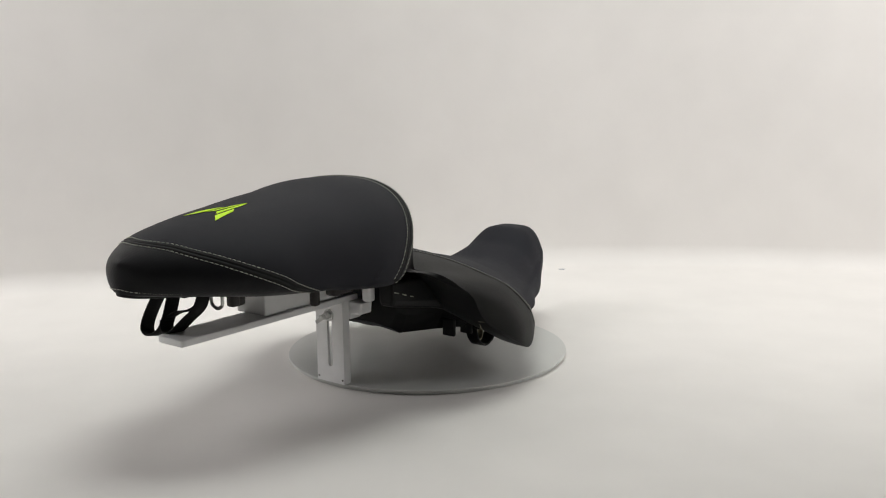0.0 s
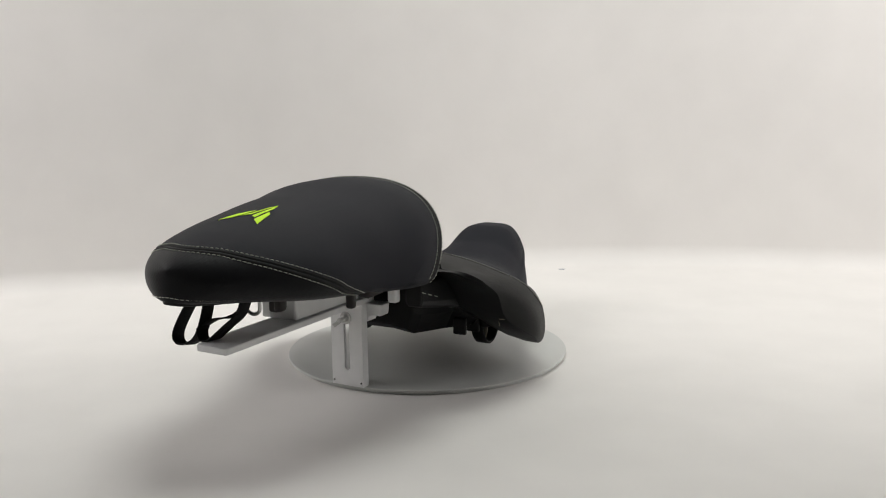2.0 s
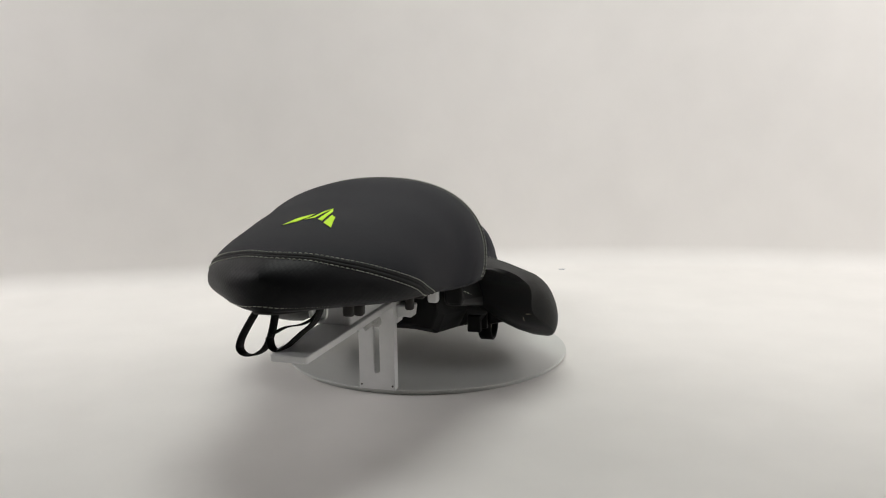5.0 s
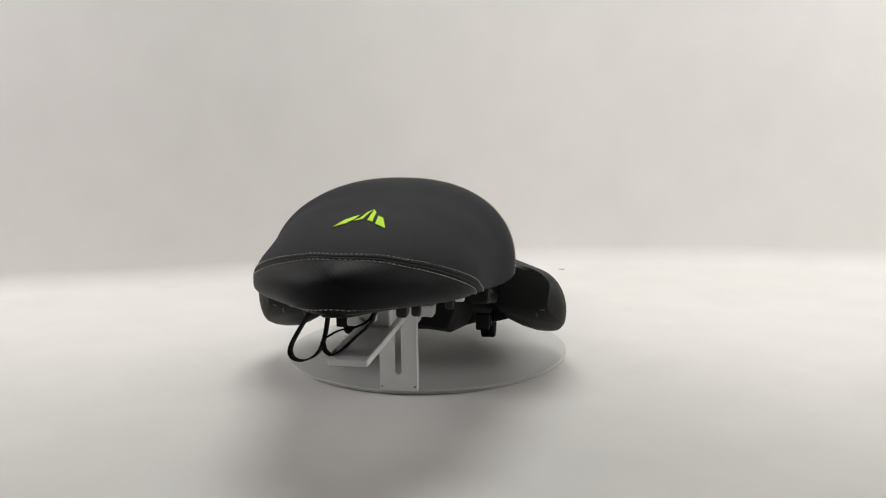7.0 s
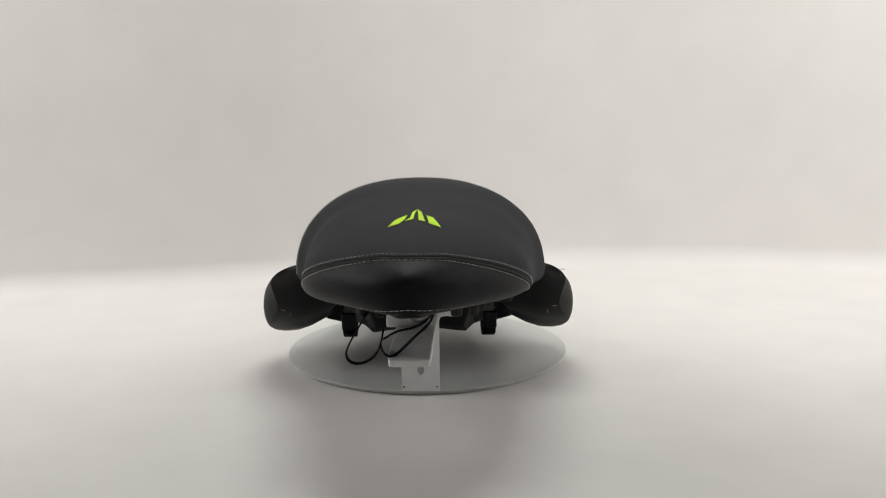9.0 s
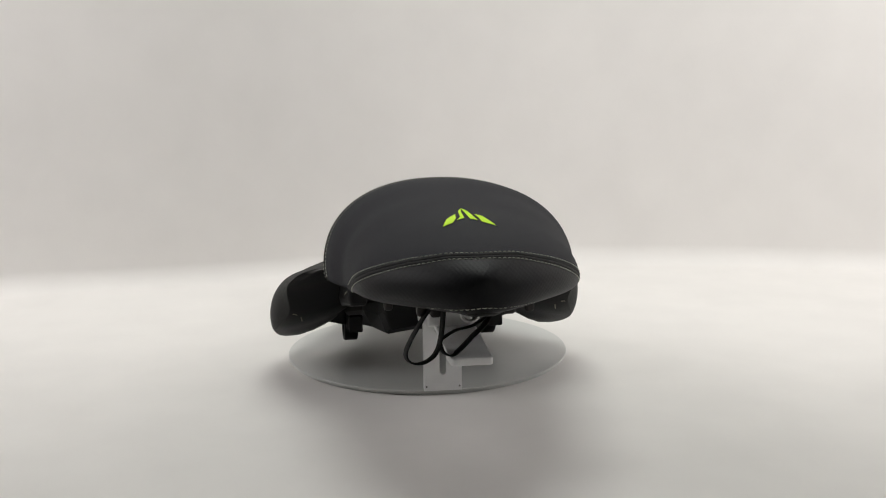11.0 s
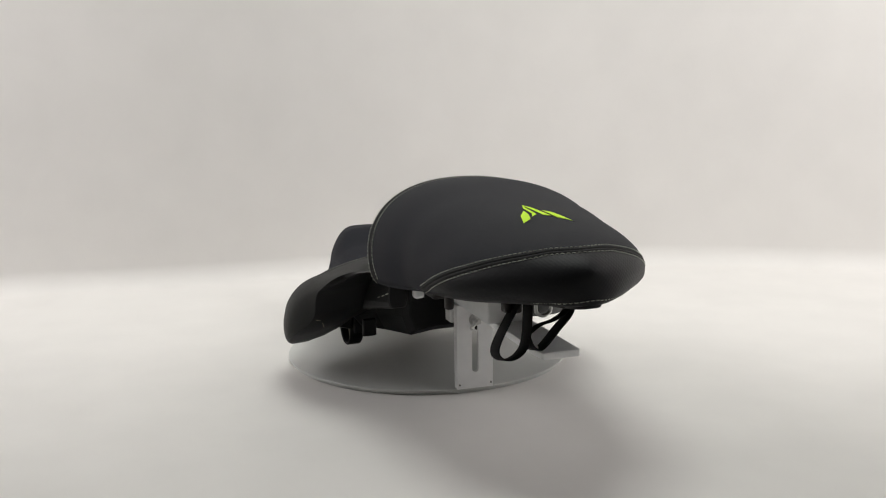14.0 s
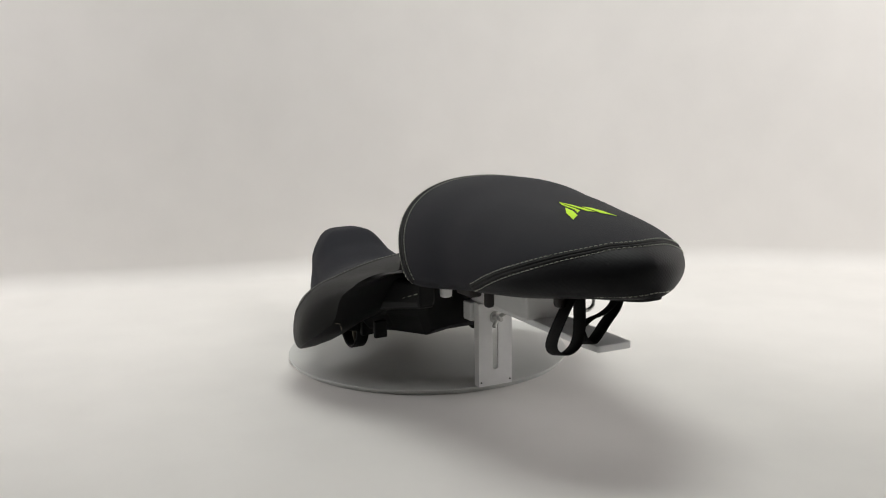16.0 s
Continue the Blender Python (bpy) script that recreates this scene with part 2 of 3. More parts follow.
part("wing_nut", merge(rod((0.0005, -0.2027, 0.090), (0.0005, -0.2100, 0.090), 0.0058, 6, 0.0045, 0.0006), rod((0.0005, -0.2065, 0.090), (-0.0095, -0.2150, 0.0815), 0.0022, 10, 0.0028, 0.0006), rod((0.0005, -0.2065, 0.090), (0.0085, -0.2140, 0.0975), 0.0022, 10, 0.0028, 0.0006)), STEEL, bolt, "small wing nut")
for sx in (-0.0205, 0.0215):
    part("rivet", rod((sx, -0.2007, 0.0055), (sx, -0.2018, 0.0055), 0.0011, 10), RUBBER, stand)

# ---- motorcycle seat ----
seat = thing("motorcycle_seat", "black two-level motorcycle seat with grey-green stitching, on a stand", "motorcycle seat")

P_Y = [-0.512, -0.46, -0.42, -0.38, -0.34, -0.30, -0.25, -0.20, -0.15]
W_P = smooth_table(P_Y, [0.0883, 0.1037, 0.1180, 0.1228, 0.1269, 0.1292, 0.1345, 0.1437, 0.1486])
ZT_P = smooth_table(P_Y, [0.2296, 0.2381, 0.2447, 0.2499, 0.2520, 0.2567, 0.2617, 0.2676, 0.2647])
ZW_P = smooth_table(P_Y, [0.1980, 0.1952, 0.1857, 0.1825, 0.1732, 0.1740, 0.1703, 0.1730, 0.1667])
ZB_P = smooth_table(P_Y, [0.1738, 0.1719, 0.1660, 0.1613, 0.1591, 0.1580, 0.1550, 0.1510, 0.1465])
N_P = smooth_table(P_Y, [1.8926, 1.9284, 1.9048, 2.0499, 2.3752, 2.4985, 2.4047, 2.4373, 2.2600])
R_Y = [-0.16, -0.12, -0.08, -0.05, -0.02, 0.01, 0.05, 0.10, 0.15, 0.20, 0.24, 0.265, 0.283]
ZC_R = smooth_table(R_Y, [0.1750, 0.1720, 0.1646, 0.1531, 0.1452, 0.1361, 0.1185, 0.1100, 0.1054, 0.1187, 0.1421, 0.1417, 0.1019])
XS_R = smooth_table(R_Y, [0.1430, 0.1441, 0.1600, 0.1674, 0.1707, 0.1645, 0.1412, 0.1152, 0.0909, 0.0736, 0.0626, 0.0520, 0.0050])
ZS_R = smooth_table(R_Y, [0.1614, 0.1619, 0.1481, 0.1347, 0.1102, 0.0849, 0.0732, 0.0727, 0.0754, 0.0820, 0.0934, 0.1032, 0.0974])
XO_R = smooth_table(R_Y, [0.1875, 0.1879, 0.1991, 0.2141, 0.2021, 0.1836, 0.1467, 0.1323, 0.1040, 0.0842, 0.0622, 0.0482, -0.0050])
ZE_R = smooth_table(R_Y, [0.1214, 0.1199, 0.0973, 0.0563, 0.0332, 0.0462, 0.0544, 0.0499, 0.0461, 0.0438, 0.0558, 0.0681, 0.0968])
FLAP_TOP = smooth_table([-0.1500, -0.1200, -0.0900, -0.0600, -0.0300, 0.0000, 0.0300, 0.0600], [0.1107, 0.2224, 0.3502, 0.5472, 0.7433, 0.8404, 0.9210, 0.9700])
FLAP_END = smooth_table([-0.1500, -0.1200, -0.0900, -0.0650, -0.0450, -0.0250, 0.0000, 0.0400], [0.5165, 0.6131, 0.7786, 0.9519, 0.9582, 0.9940, 1.0000, 1.0000])
SEAM_V = smooth_table([-0.4785, -0.4735, -0.4640, -0.4450, -0.4150, -0.3800, -0.3450], [0.2666, 0.3423, 0.4157, 0.5113, 0.6148, 0.7169, 0.7725])
BOW = smooth_table([-0.5120, -0.4800, -0.4400, -0.4000, -0.3600, -0.3000, -0.2400, -0.1800, -0.1300, -0.0500, 0.0600], [-0.0109, -0.0064, -0.0040, -0.0018, -0.0005, 0.0019, 0.0046, 0.0039, 0.0003, -0.0004, -0.0008])
STEP, SWEEP, TAIL, CROWN = -0.1498, 0.0969, 0.0040, 4.022
TAIL_LONG, TAIL_P, TAIL_Q, CAP_LONG, CAP_DROP, CAP_RISE, PINCH, ROUND = 0.1328, 1.976, 1.909, 0.0739, 0.0214, 0.0066, 0.6755, 2.581
SEAM_SHIFT, SEAM_LEAN = 0.0055, 0.0527


def eased(f, r):
    return lambda s: sum(f(s + r * k / 3) for k in range(-3, 4)) / 7


W_P, ZT_P, ZW_P, ZB_P, N_P, BOW = (eased(f, 0.024) for f in (W_P, ZT_P, ZW_P, ZB_P, N_P, BOW))


def pillion_point(s, v):
    d = max(s + 0.512, 0)
    w = W_P(s) * max(1 - max(1 - d / TAIL_LONG, 0) ** TAIL_P, 0) ** (1 / TAIL_Q)
    e = 1 - math.sqrt(1 - max(1 - d / CAP_LONG, 0) ** 2)
    zt, zb, n = ZT_P(s) - CAP_DROP * e, ZB_P(s) + CAP_RISE * e, N_P(s)
    zw = min(ZW_P(s), zt - 0.004)
    if v < 0.7:
        a = v / 0.7 * math.pi / 2
        return w * math.sin(a) ** (2 / n), zw + (zt - zw) * max(math.cos(a), 0) ** (2 / n)
    a = (v - 0.7) / 0.3 * math.pi / 2
    return w * (1 - PINCH + PINCH * max(math.cos(a), 0) ** (2 / ROUND)), zw - (zw - zb) * math.sin(a) ** (2 / ROUND)


def rider_point(s, v):
    zc, xs, zs, xo, ze = ZC_R(s), XS_R(s), ZS_R(s), XO_R(s), ZE_R(s)
    if v < 0.6:
        f = v / 0.6
        return xs * f, zc + (zs - zc) * f ** CROWN
    f = (v - 0.6) / 0.4
    tuck = min(max((-0.045 - s) / 0.04, 0), 1)
    a, b, c, d = Vector((xs, zs)), Vector((xo + 0.004, zs - 0.1 * (zs - ze))), Vector((xo + 0.006, ze + 0.4 * tuck * (zs - ze))), Vector((xo - 0.012 - 0.035 * tuck, ze))
    p = a * (1 - f) ** 3 + b * 3 * f * (1 - f) ** 2 + c * 3 * f * f * (1 - f) + d * f ** 3
    return max(p.x, 0), p.y


def seat_point(s, v):
    """A point of the cover's half: s runs from tail to nose, v from the ridge to the lower edge."""
    k = min(max((s - STEP) / 0.0161, 0), 1)
    k = k * k * (3 - 2 * k)
    a, b = pillion_point(min(s, -0.15), v), rider_point(max(s, -0.16), v)
    x, z = a[0] * (1 - k) + b[0] * k, a[1] * (1 - k) + b[1] * k
    if k > 0 and v > FLAP_END(s):
        edge = rider_point(max(s, -0.16), FLAP_END(s))[1]
        z = z * (1 - k) + (edge + 0.016 * ((v - FLAP_END(s)) / max(1 - FLAP_END(s), 0.03)) ** 1.5) * k
        x = max(x - 0.07 * k * ((v - FLAP_END(s)) / max(1 - FLAP_END(s), 0.03)) ** 0.7, 0)
    mid = STEP + 0.012
    u = abs(s - mid) / (0.24 if s < mid else 0.11)
    sweep = SWEEP * (max(0, 1 - u * u) ** 2 if s < mid else max(0, 1 - u ** 1.6)) * min(v / 0.75, 1) ** 1.6
    return Vector((x, s - sweep - TAIL * min(max((-0.4 - s) / 0.11, 0), 1), z))


def cover_at(sg, s, v):
    """A point of the whole cover, whose middle line is a little bowed."""
    p = seat_point(s, v)
    return Vector((sg * p.x + BOW(s), p.y, p.z))


def seam_at(sg, s0):
    """The tail seam on one side: its place along and across the cover."""
    return s0 + SEAM_SHIFT * min(max((-0.345 - s0) / 0.13, 0), 1), min(SEAM_V(s0) * (1 + sg * SEAM_LEAN), 1)


def seam_middle():
    """Where the tail seam crosses the middle line: level with its ends, a little lower towards the back."""
    s1, v1 = -0.4785 + SEAM_SHIFT, SEAM_V(-0.4785)
    p = seat_point(s1, v1)
    return min(np.linspace(s1 - 0.035, s1, 200), key=lambda q: abs(seat_point(q, 0).z - p.z + 0.22 * (seat_point(q, 0).y - p.y)))


SEAM_TOP, SEAM_TABLE, SEAM_ENDS = float(seam_middle()), {}, {}
for side in (-1, 1):
    s1, v1 = seam_at(side, -0.4785)
    SEAM_ENDS[side] = [(SEAM_TOP + (s1 - SEAM_TOP) * f * f, v1 * f) for f in np.linspace(0, 1, 14)[:-1]] + [seam_at(side, s0) for s0 in np.linspace(-0.4785, -0.345, 40)]
    SEAM_TABLE[side] = smooth_table([e[0] for e in SEAM_ENDS[side]], [e[1] for e in SEAM_ENDS[side]])
S_STEPS = sorted({round(SEAM_TOP, 5), *[round(e[0], 5) for e in SEAM_ENDS[1][:14]], *[round(-0.512 + 0.03 * (1 - math.cos(a)), 5) for a in np.linspace(0, math.pi / 2, 18)], *[round(x, 5) for x in np.linspace(-0.482, -0.44, 30)], *[round(x, 5) for x in np.linspace(-0.44, -0.2, 66)], *[round(x, 5) for x in np.linspace(-0.2, STEP, 14)], *[round(x, 5) for x in np.linspace(STEP, STEP + 0.017, 13)], *[round(x, 5) for x in np.linspace(-0.132, 0.25, 96)], *[round(0.283 - 0.033 * (1 - math.cos(a)), 5) for a in np.linspace(0, math.pi / 2, 14)]})
C_TOP, C_END, C_ALL = 50, 66, 82


def breaks(s, sg):
    """Where the sewn pieces meet across the cover at s."""
    if s >= STEP:
        return FLAP_TOP(s), FLAP_END(s)
    last = SEAM_TABLE[sg](-0.345)
    if s <= -0.345:
        return SEAM_TABLE[sg](s), (1 + SEAM_TABLE[sg](s)) / 2
    f = min(max((s + 0.23) / (STEP + 0.23), 0), 1)
    f = f * f * (3 - 2 * f)
    return last + (FLAP_TOP(STEP) - last) * f, (1 + last) / 2 + (FLAP_END(STEP) - (1 + last) / 2) * f


def across(s, c, sg):
    p, q = breaks(s, sg)
    return p * c / C_TOP if c <= C_TOP else p + (q - p) * (c - C_TOP) / (C_END - C_TOP) if c <= C_END else q + (1 - q) * (c - C_END) / (C_ALL - C_END)


def piece_of(s, c):
    if s > STEP:
        return "rider_cover" if c < C_TOP else "side_panel" if c < C_END or s > 0.0 else "under_lining"
    return "rear_panel" if s < SEAM_TOP - 0.00001 or (s < -0.345 and c > C_TOP) else "pillion_cover"


def seat_shell():
    """All faces of the cover, sorted into its sewn pieces."""
    half = {sg: [[seat_point(s, across(s, c, sg)) for c in range(C_ALL + 1)] for s in S_STEPS] for sg in (-1, 1)}
    for s, row in [pair for sg in (-1, 1) for pair in zip(S_STEPS, half[sg])]:
        p = row[-1]
        rise = max(0.0, 0.097 - 0.027 * min(max(s / 0.06, 0), 1) - p.z) if s > STEP else 0.0
        row += [Vector((p.x * a, p.y, p.z + rise * h)) for a, h in ((0.93, 0.12), (0.84, 0.75), (0.76, 1.0))]
    pieces = {}
    for i in range(len(S_STEPS) - 1):
        s = (S_STEPS[i] + S_STEPS[i + 1]) / 2
        for c in range(-C_ALL, C_ALL):
            name = piece_of(s, abs(c + 0.5))
            side = (1 if c >= 0 else -1) if name in ("side_panel", "under_lining") else 0
            pieces.setdefault((name, side), []).append([(i, c), (i, c + 1), (i + 1, c + 1), (i + 1, c)])
        for c in range(C_ALL, C_ALL + 3):
            for sg in (-1, 1):
                pieces.setdefault(("base_plate", 0), []).append([(i, sg * c), (i, sg * (c + 1)), (i + 1, sg * (c + 1)), (i + 1, sg * c)])
        e = C_ALL + 3
        pieces.setdefault(("base_plate", 0), []).append([(i, e), (i, -e), (i + 1, -e), (i + 1, e)])

    def mesh_of(quads):
        bm, seen = bmesh.new(), {}
        for q in quads:
            vs = []
            for i, c in q:
                if (i, c) not in seen:
                    p = half[1 if c >= 0 else -1][i][abs(c)]
                    seen[i, c] = bm.verts.new(((p.x if c >= 0 else -p.x) + BOW(S_STEPS[i]), p.y, p.z))
                vs.append(seen[i, c])
            bm.faces.new(vs)
        bmesh.ops.remove_doubles(bm, verts=bm.verts, dist=0.00004)
        return bm
    whole = mesh_of([q for k, qs in pieces.items() for q in qs])
    return {k: mesh_of(qs) for k, qs in pieces.items()}, whole


PIECES, WHOLE = seat_shell()
TREE = BVHTree.FromBMesh(WHOLE)
WHOLE.free()
LOOK = {"pillion_cover": (FABRIC, "charcoal woven fabric top of the passenger part"), "rider_cover": (FABRIC, "charcoal fabric top of the low rider part"), "rear_panel": (CARBON, "black vinyl tail panel with an embossed grid"), "side_panel": (VINYL, "smooth dark grey vinyl side flap"), "under_lining": (LINING, "black plastic edge under the side flap"), "base_plate": (PLASTIC, "black plastic underside")}
MADE = {}
for (name, side), bm in PIECES.items():
    MADE[name, side] = part(name, bm, LOOK[name][0], seat, LOOK[name][1])


def on_cover(p, lift=0.0):
    """The nearest place on the cover, lifted off it, and the way out of it there."""
    loc, nor, _, _ = TREE.find_nearest(Vector(p))
    if nor.dot(loc - Vector((0, loc.y * 0.97, 0.14))) < 0:
        nor = -nor
    return loc + nor * lift, nor


def seam_line(points, step, shift=0.0, lift=0.0):
    """Places along a seam on the cover, moved sideways by shift."""
    length = sum((Vector(b) - Vector(a)).length for a, b in zip(points, points[1:]))
    raw = [on_cover(p) for p in spline(points, max(4, int(length / step)))]
    out = []
    for i, (p, n) in enumerate(raw):
        t = (raw[min(i + 1, len(raw) - 1)][0] - raw[max(i - 1, 0)][0]).normalized()
        q, n2 = on_cover(p + n.cross(t) * shift, lift)
        out.append((q, n2))
    return out


def stitching(points, shift, parent, pitch=0.0052):
    """A row of short thread stitches along a seam."""
    line = seam_line(points, pitch, shift, 0.0003)
    verts, faces = [], []
    for (a, n), (b, _) in zip(line, line[1:]):
        t = b - a
        p, q = a + t * random.uniform(0.10, 0.16), a + t * random.uniform(0.80, 0.87)
        u = t.normalized().cross(n).normalized()
        k = len(verts)
        r = 0.00048
        for c, lift in ((p, -0.0004), (p.lerp(q, 0.3), 0.0004), (p.lerp(q, 0.7), 0.0004), (q, -0.0004)):
            for ang in range(5):
                verts.append(c + n * lift + r * (u * math.cos(ang * math.tau / 5) + n * math.sin(ang * math.tau / 5)))
        for j in range(3):
            for m in range(5):
                faces.append((k + 5 * j + m, k + 5 * j + (m + 1) % 5, k + 5 * j + 5 + (m + 1) % 5, k + 5 * j + 5 + m))
    me = bpy.data.meshes.new("stitching")
    me.from_pydata(verts, [], faces)
    me.materials.append(THREAD)
    ob = new("stitching", me)
    ob.parent = parent
    tagged(ob, "row of pale grey-green thread stitches")


def welt(points, parent, gap=0.0021, r=0.0022):
    """Two folded edges that meet in a groove."""
    rolls = [tube([p - n * r * 0.55 for p, n in seam_line(points, 0.004, sh)], r, 8) for sh in (-gap, gap)]
    part("welt", merge(*rolls), WELT, parent, "black folded seam edge")


pillion = MADE["pillion_cover", 0]
TAIL_SEAM = [tuple(cover_at(-1, *e)) for e in SEAM_ENDS[-1][:0:-2]] + [tuple(cover_at(1, *e)) for e in SEAM_ENDS[1][::2]]
STEP_SEAM = [tuple(cover_at(sg, STEP - 0.006, v)) for sg, v in [(-1, v) for v in np.linspace(0.75, 0.08, 10)] + [(1, v) for v in np.linspace(0.0, 0.75, 11)]]
for line in (TAIL_SEAM, STEP_SEAM):
    welt(line, pillion)
    for sh in (-0.0052, 0.0052):
        stitching(line, sh, pillion)
for sg in (-1, 1):
    flap = MADE["side_panel", sg]
    line = [tuple(cover_at(sg, s, FLAP_TOP(s))) for s in np.linspace(-0.128, 0.0, 16)]
    welt(line, flap, 0.0012, 0.0013)
    stitching(line, 0.0036 * sg, flap, 0.0046)
HEM = [tuple(cover_at(sg, s, 0.85)) for sg, s in [(-1, s) for s in np.linspace(-0.478, -0.508, 9)] + [(1, -0.512)] + [(1, s) for s in np.linspace(-0.508, -0.478, 9)]]
stitching(HEM, 0.0, MADE["rear_panel", 0])
part("hem", tube([p for p, n in seam_line([tuple(cover_at(sg, s, 1.0)) for sg, s in [(-1, s) for s in np.linspace(-0.36, -0.508, 12)] + [(1, s) for s in np.linspace(-0.508, -0.36, 12)]], 0.005)], 0.0028, 8), WELT, MADE["rear_panel", 0], "black rolled lower hem")


def emblem():
    """A lime mountain mark of four strokes, sewn on the tail's slope."""
    strokes = ([(70, 130), (110, 100), (178, 75), (165, 98), (135, 118)], [(165, 108), (195, 92), (207, 58), (237, 40), (222, 62), (213, 98)], [(237, 40), (262, 58), (272, 92), (280, 110), (243, 104), (240, 62)], [(288, 78), (325, 88), (368, 132), (300, 118), (295, 95)])
    for stroke in strokes:
        mx, my = sum(p[0] for p in stroke) / len(stroke), sum(p[1] for p in stroke) / len(stroke)
        backing = [(x + 7 * (x - mx) / math.hypot(x - mx, y - my), y + 5 * (y - my) / math.hypot(x - mx, y - my)) for x, y in stroke]
        for name, outline, lift, mat, words in (("emblem_stroke", stroke, 0.0007, LIME, "lime green embroidered stroke"), ("stroke_border", backing, 0.00025, WELT, "fine black sewn border")):
            bm = bmesh.new()
            vs = [bm.verts.new((0.000186 * x - 0.0000022 * y - 0.04387, -0.0000076 * x - 0.0007784 * y - 0.30382, 0)) for x, y in outline]
            f = bm.faces.new(vs)
            bmesh.ops.triangulate(bm, faces=[f])
            bmesh.ops.subdivide_edges(bm, edges=bm.edges[:], cuts=7, use_grid_fill=True)
            rim = bmesh.ops.extrude_face_region(bm, geom=bm.faces[:])
            top = {v for v in rim["geom"] if isinstance(v, bmesh.types.BMVert)}
            for v in bm.verts:
                hit = TREE.ray_cast(Vector((v.co.x, v.co.y, 0.6)), Vector((0, 0, -1)))[0]
                v.co.z = hit.z + (lift if v in top else -0.0005)
            part(name, bm, mat, pillion, words, False)


emblem()

# underside: moulded pan, feet, pads, rings and straps
def hull(outline, slices):
    """A moulded body: a cross outline, scaled in x and placed in y and z slice by slice."""
    bm, rows = bmesh.new(), []
    for y, wide, z0, z1 in slices:
        rows.append([bm.verts.new((x * wide, y, z0 + (z1 - z0) * h)) for x, h in outline])
    n = len(outline)
    for a, b in zip(rows, rows[1:]):
        for k in range(n):
            bm.faces.new((a[k], a[(k + 1) % n], b[(k + 1) % n], b[k]))
    bm.faces.new(rows[0])
    bm.faces.new(rows[-1])
    bmesh.ops.recalc_face_normals(bm, faces=bm.faces[:])
    return bevelled(bm, 0.004, 2, 35)


pan = part("base_pan", hull([(-0.9, 1), (-1, 0.75), (-1, 0.3), (-0.86, 0.0), (-0.4, 0.05), (0.4, 0.05), (0.86, 0.0), (1, 0.3), (1, 0.75), (0.9, 1)], [(-0.145, 0.066, 0.068, 0.145), (-0.13, 0.072, 0.058, 0.145), (-0.07, 0.088, 0.052, 0.138), (-0.035, 0.112, 0.050, 0.112), (0.04, 0.110, 0.050, 0.082), (0.09, 0.086, 0.050, 0.072), (0.15, 0.060, 0.054, 0.072), (0.20, 0.038, 0.060, 0.075)]), PLASTIC, seat, "black moulded plastic seat pan", False)
for sg in (-1, 1):
    part("pan_shelf", hull([(-1, 1), (-1, 0.25), (-0.8, 0), (0.8, 0), (1, 0.25), (1, 1)], [(-0.215, 0.012, 0.118, 0.15), (-0.13, 0.018, 0.10, 0.145), (-0.08, 0.02, 0.085, 0.135)]), PLASTIC, pan, "", False).location.x = sg * 0.105
    part("wing_support", prism([(0.10, 0.105), (0.135, 0.080), (0.140, 0.058), (0.13, 0.050), (0.106, 0.044)] if sg > 0 else [(-0.10, 0.105), (-0.106, 0.044), (-0.13, 0.050), (-0.140, 0.058), (-0.135, 0.080)], "y", -0.026, 0.03, 0.005), PLASTIC, pan, "", False)
    for y, d in ((-0.072, 0.046), (-0.03, 0.040)):
        part("pan_rib", box(min(sg * 0.088, sg * 0.107), max(sg * 0.088, sg * 0.107), y, y + 0.006, d, 0.07, 0.002), PLASTIC, pan, "", False)
    hook = part("pan_hook", box(min(sg * 0.088, sg * 0.112), max(sg * 0.088, sg * 0.112), -0.016, 0.034, 0.047, 0.064, 0.004), PLASTIC, pan, "", False)
    ang = np.linspace(math.pi * 0.97, math.pi * 2.03, 26)
    loop = [Vector((sg * 0.1, 0.008 + 0.027 * math.cos(a), 0.050 + 0.033 * math.sin(a))) for a in ang]
    part("ring", ribbon(loop, [Vector((0, math.cos(a), math.sin(a))) for a in ang], 0.020, 0.0034), PLASTIC, hook, "black mounting loop")
    inner = [Vector((sg * 0.1, -0.004 + 0.008 * math.cos(a), 0.047 + 0.021 * math.sin(a))) for a in ang]
    part("ring_insert", ribbon(inner, [Vector((0, math.cos(a), math.sin(a))) for a in ang], 0.012, 0.002), BRASS, hook, "dull metal loop insert")
    part("side_tab", box(min(sg * 0.075, sg * 0.088), max(sg * 0.075, sg * 0.088), -0.225, -0.213, 0.1225 if sg > 0 else 0.1295, 0.150, 0.003), PAINT, seat, "small white plastic tab", False)
    for x, y, w, d, z in ((0.057, -0.419, 0.010, 0.012, 0.1548), (0.0395, -0.399, 0.012, 0.020, 0.1490), (0.0797, -0.3145, 0.010, 0.010, 0.1365), (0.0808, -0.272, 0.016, 0.034, 0.1425)):
        part("rubber_pad", box(sg * x - w / 2, sg * x + w / 2, y - d / 2, y + d / 2, z, 0.172, 0.003), RUBBER, seat, "dark rubber bumper pad")
    for c, turn in (((sg * 0.182, -0.112, 0.093), 5), ((sg * 0.172, -0.108, 0.080), 75)):
        bm = box(-0.0055, 0.0055, -0.0005, 0.0005, -0.0005, 0.0005, 0.0002)
        q, n = on_cover(c, 0.0003)
        bmesh.ops.transform(bm, matrix=Matrix.Translation(q) @ pose(0, 0, 0, 0, turn, sg * 35), verts=bm.verts)
        part("staple", bm, BRASS, seat)

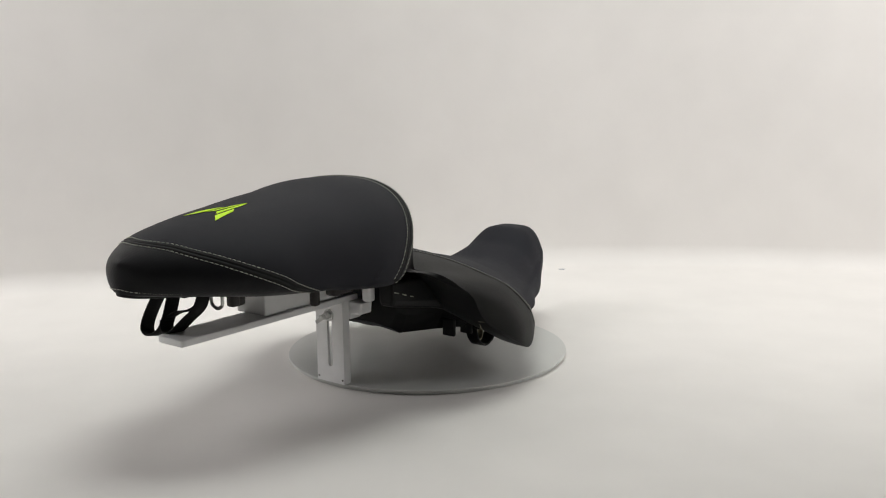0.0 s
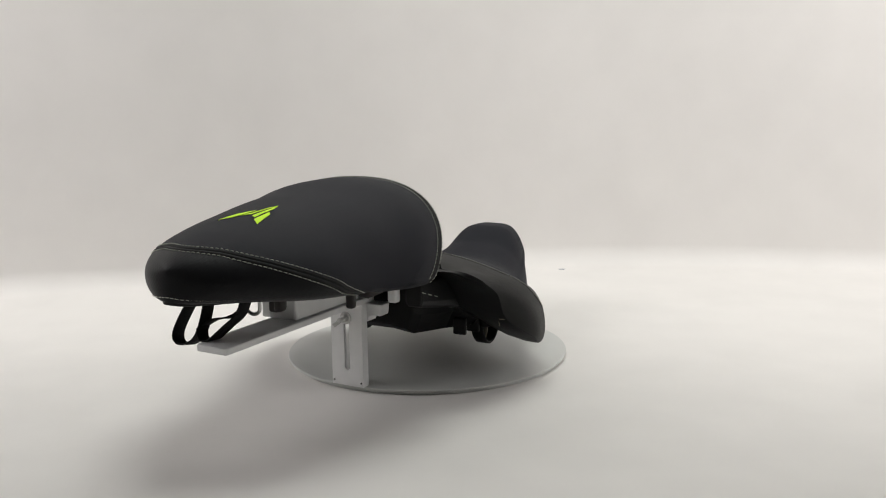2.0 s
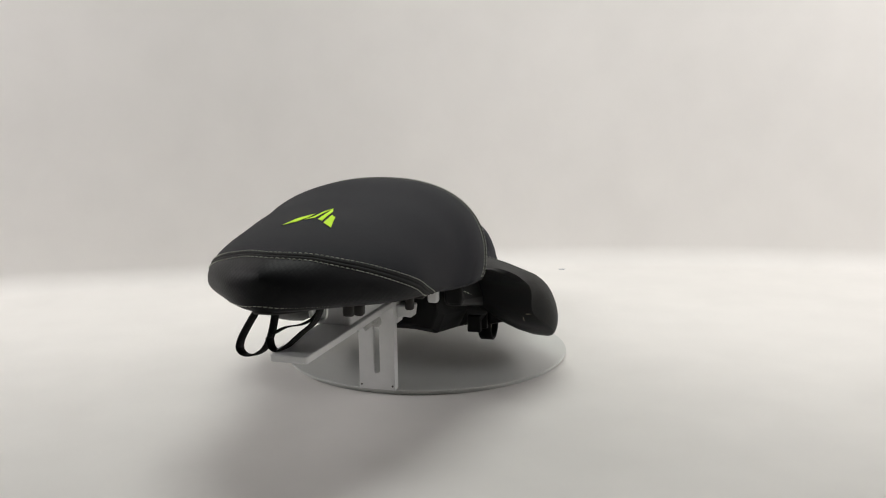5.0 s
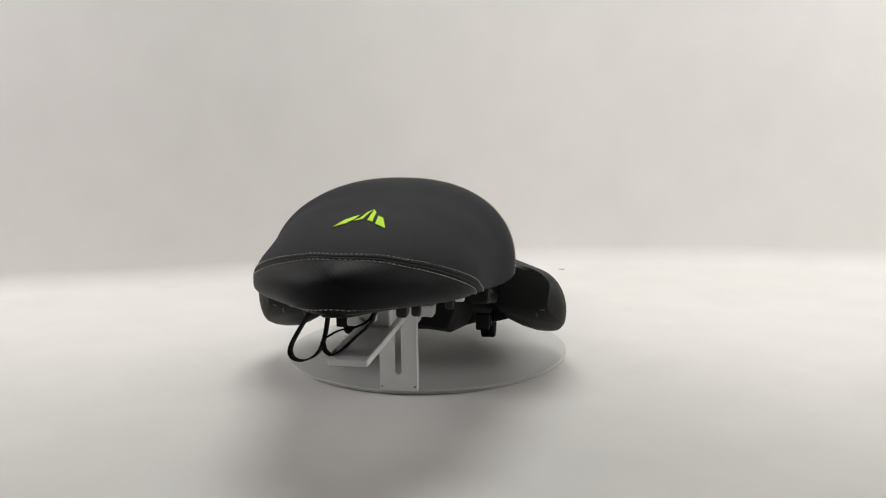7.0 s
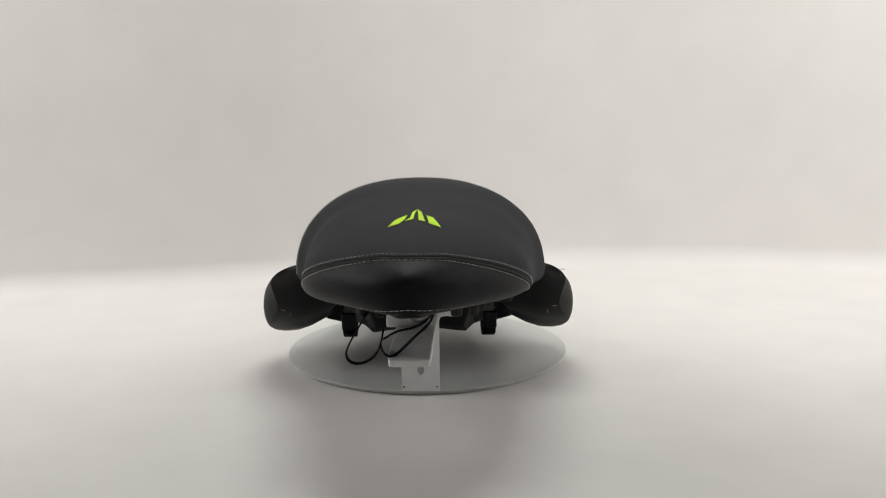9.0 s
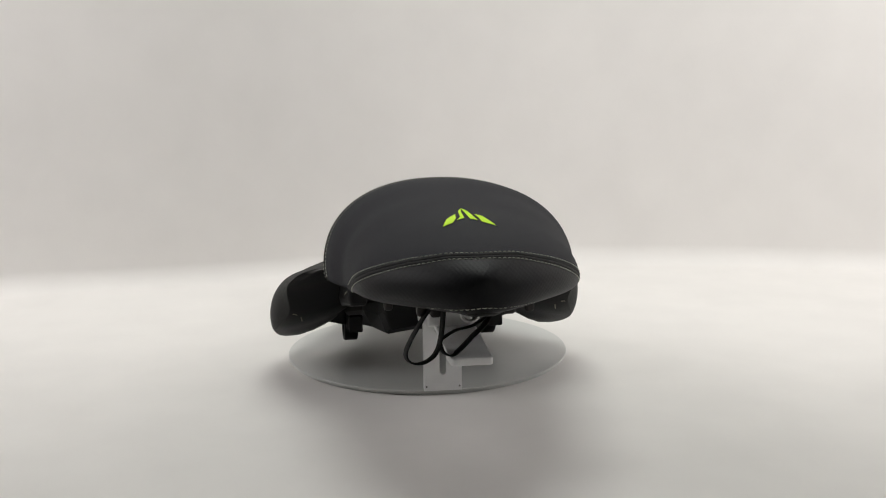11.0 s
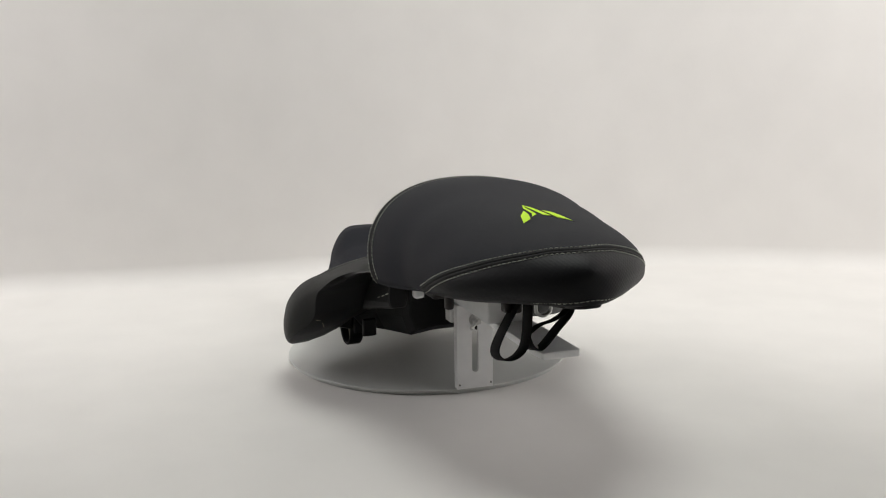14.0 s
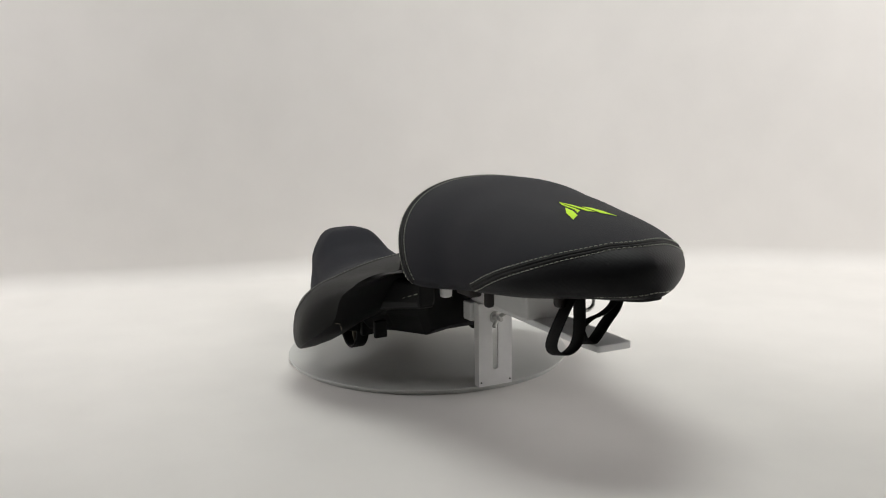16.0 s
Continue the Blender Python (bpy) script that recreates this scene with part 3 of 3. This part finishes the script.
for sg in (-1, 1):
    for k in range(4):
        y = -0.215 + 0.0155 * k
        dash = rod((sg * 0.1188, y, 0.1372 - 0.0052 * k), (sg * 0.1192, y + 0.0075, 0.1347 - 0.0052 * k), 0.0006, 8)
        part("tack_stitch", dash, THREAD, seat, "loose grey tacking stitch")

buckle = [Vector((x, -0.391, z)) for x, z in ((-0.009, 0.17), (-0.009, 0.147), (-0.0065, 0.1415), (0.0, 0.139), (0.0065, 0.1415), (0.009, 0.147), (0.009, 0.17))]
part("buckle_loop", tube(spline(buckle, 40), 0.0021, 10), STEEL, seat, "bent steel wire loop")


def strap(points, width=0.021):
    ps = [p + Vector((0.007, 0, 0)) for p in spline(points, 46)]
    sides = []
    for i in range(len(ps)):
        t = (ps[min(i + 1, len(ps) - 1)] - ps[max(i - 1, 0)]).normalized()
        sides.append(t.cross(Vector((0.04, -0.97, 0.22))).normalized())
    part("strap", ribbon(ps, sides, width, 0.0017), WEBBING, seat, "hanging black webbing strap")


strap([(-0.050, -0.425, 0.172), (-0.066, -0.427, 0.150), (-0.0815, -0.429, 0.122), (-0.079, -0.432, 0.1105), (-0.066, -0.4335, 0.1085), (-0.052, -0.432, 0.117), (-0.045, -0.428, 0.135), (-0.040, -0.42, 0.172)])
strap([(-0.047, -0.431, 0.128), (-0.044, -0.4335, 0.1195), (-0.037, -0.4345, 0.1155), (-0.028, -0.433, 0.1195), (-0.012, -0.43, 0.134), (0.004, -0.427, 0.149), (0.012, -0.424, 0.171)])
strap([(-0.044, -0.428, 0.132), (-0.030, -0.4265, 0.1395), (-0.012, -0.4255, 0.1435), (0.003, -0.4245, 0.153), (0.010, -0.421, 0.171)], 0.014)


# ---- motion: everything on the turntable turns with it ----
def motions():
    for ob, m in ((turntable, pose(0, 0, LIFT)), (stand, pose(0, 0, LIFT)), (seat, pose(-0.0109, 0, LIFT + 0.15, 0, 0.249, 3.178) @ pose(0, 0, -0.15))):
        walk(ob, [(t, pose(0, 0, 0, 0, 0, -39.216 + 4.038 * t) @ m) for t in (0.0, 4.0, 8.0, 12.0, 16.0)])


motions()
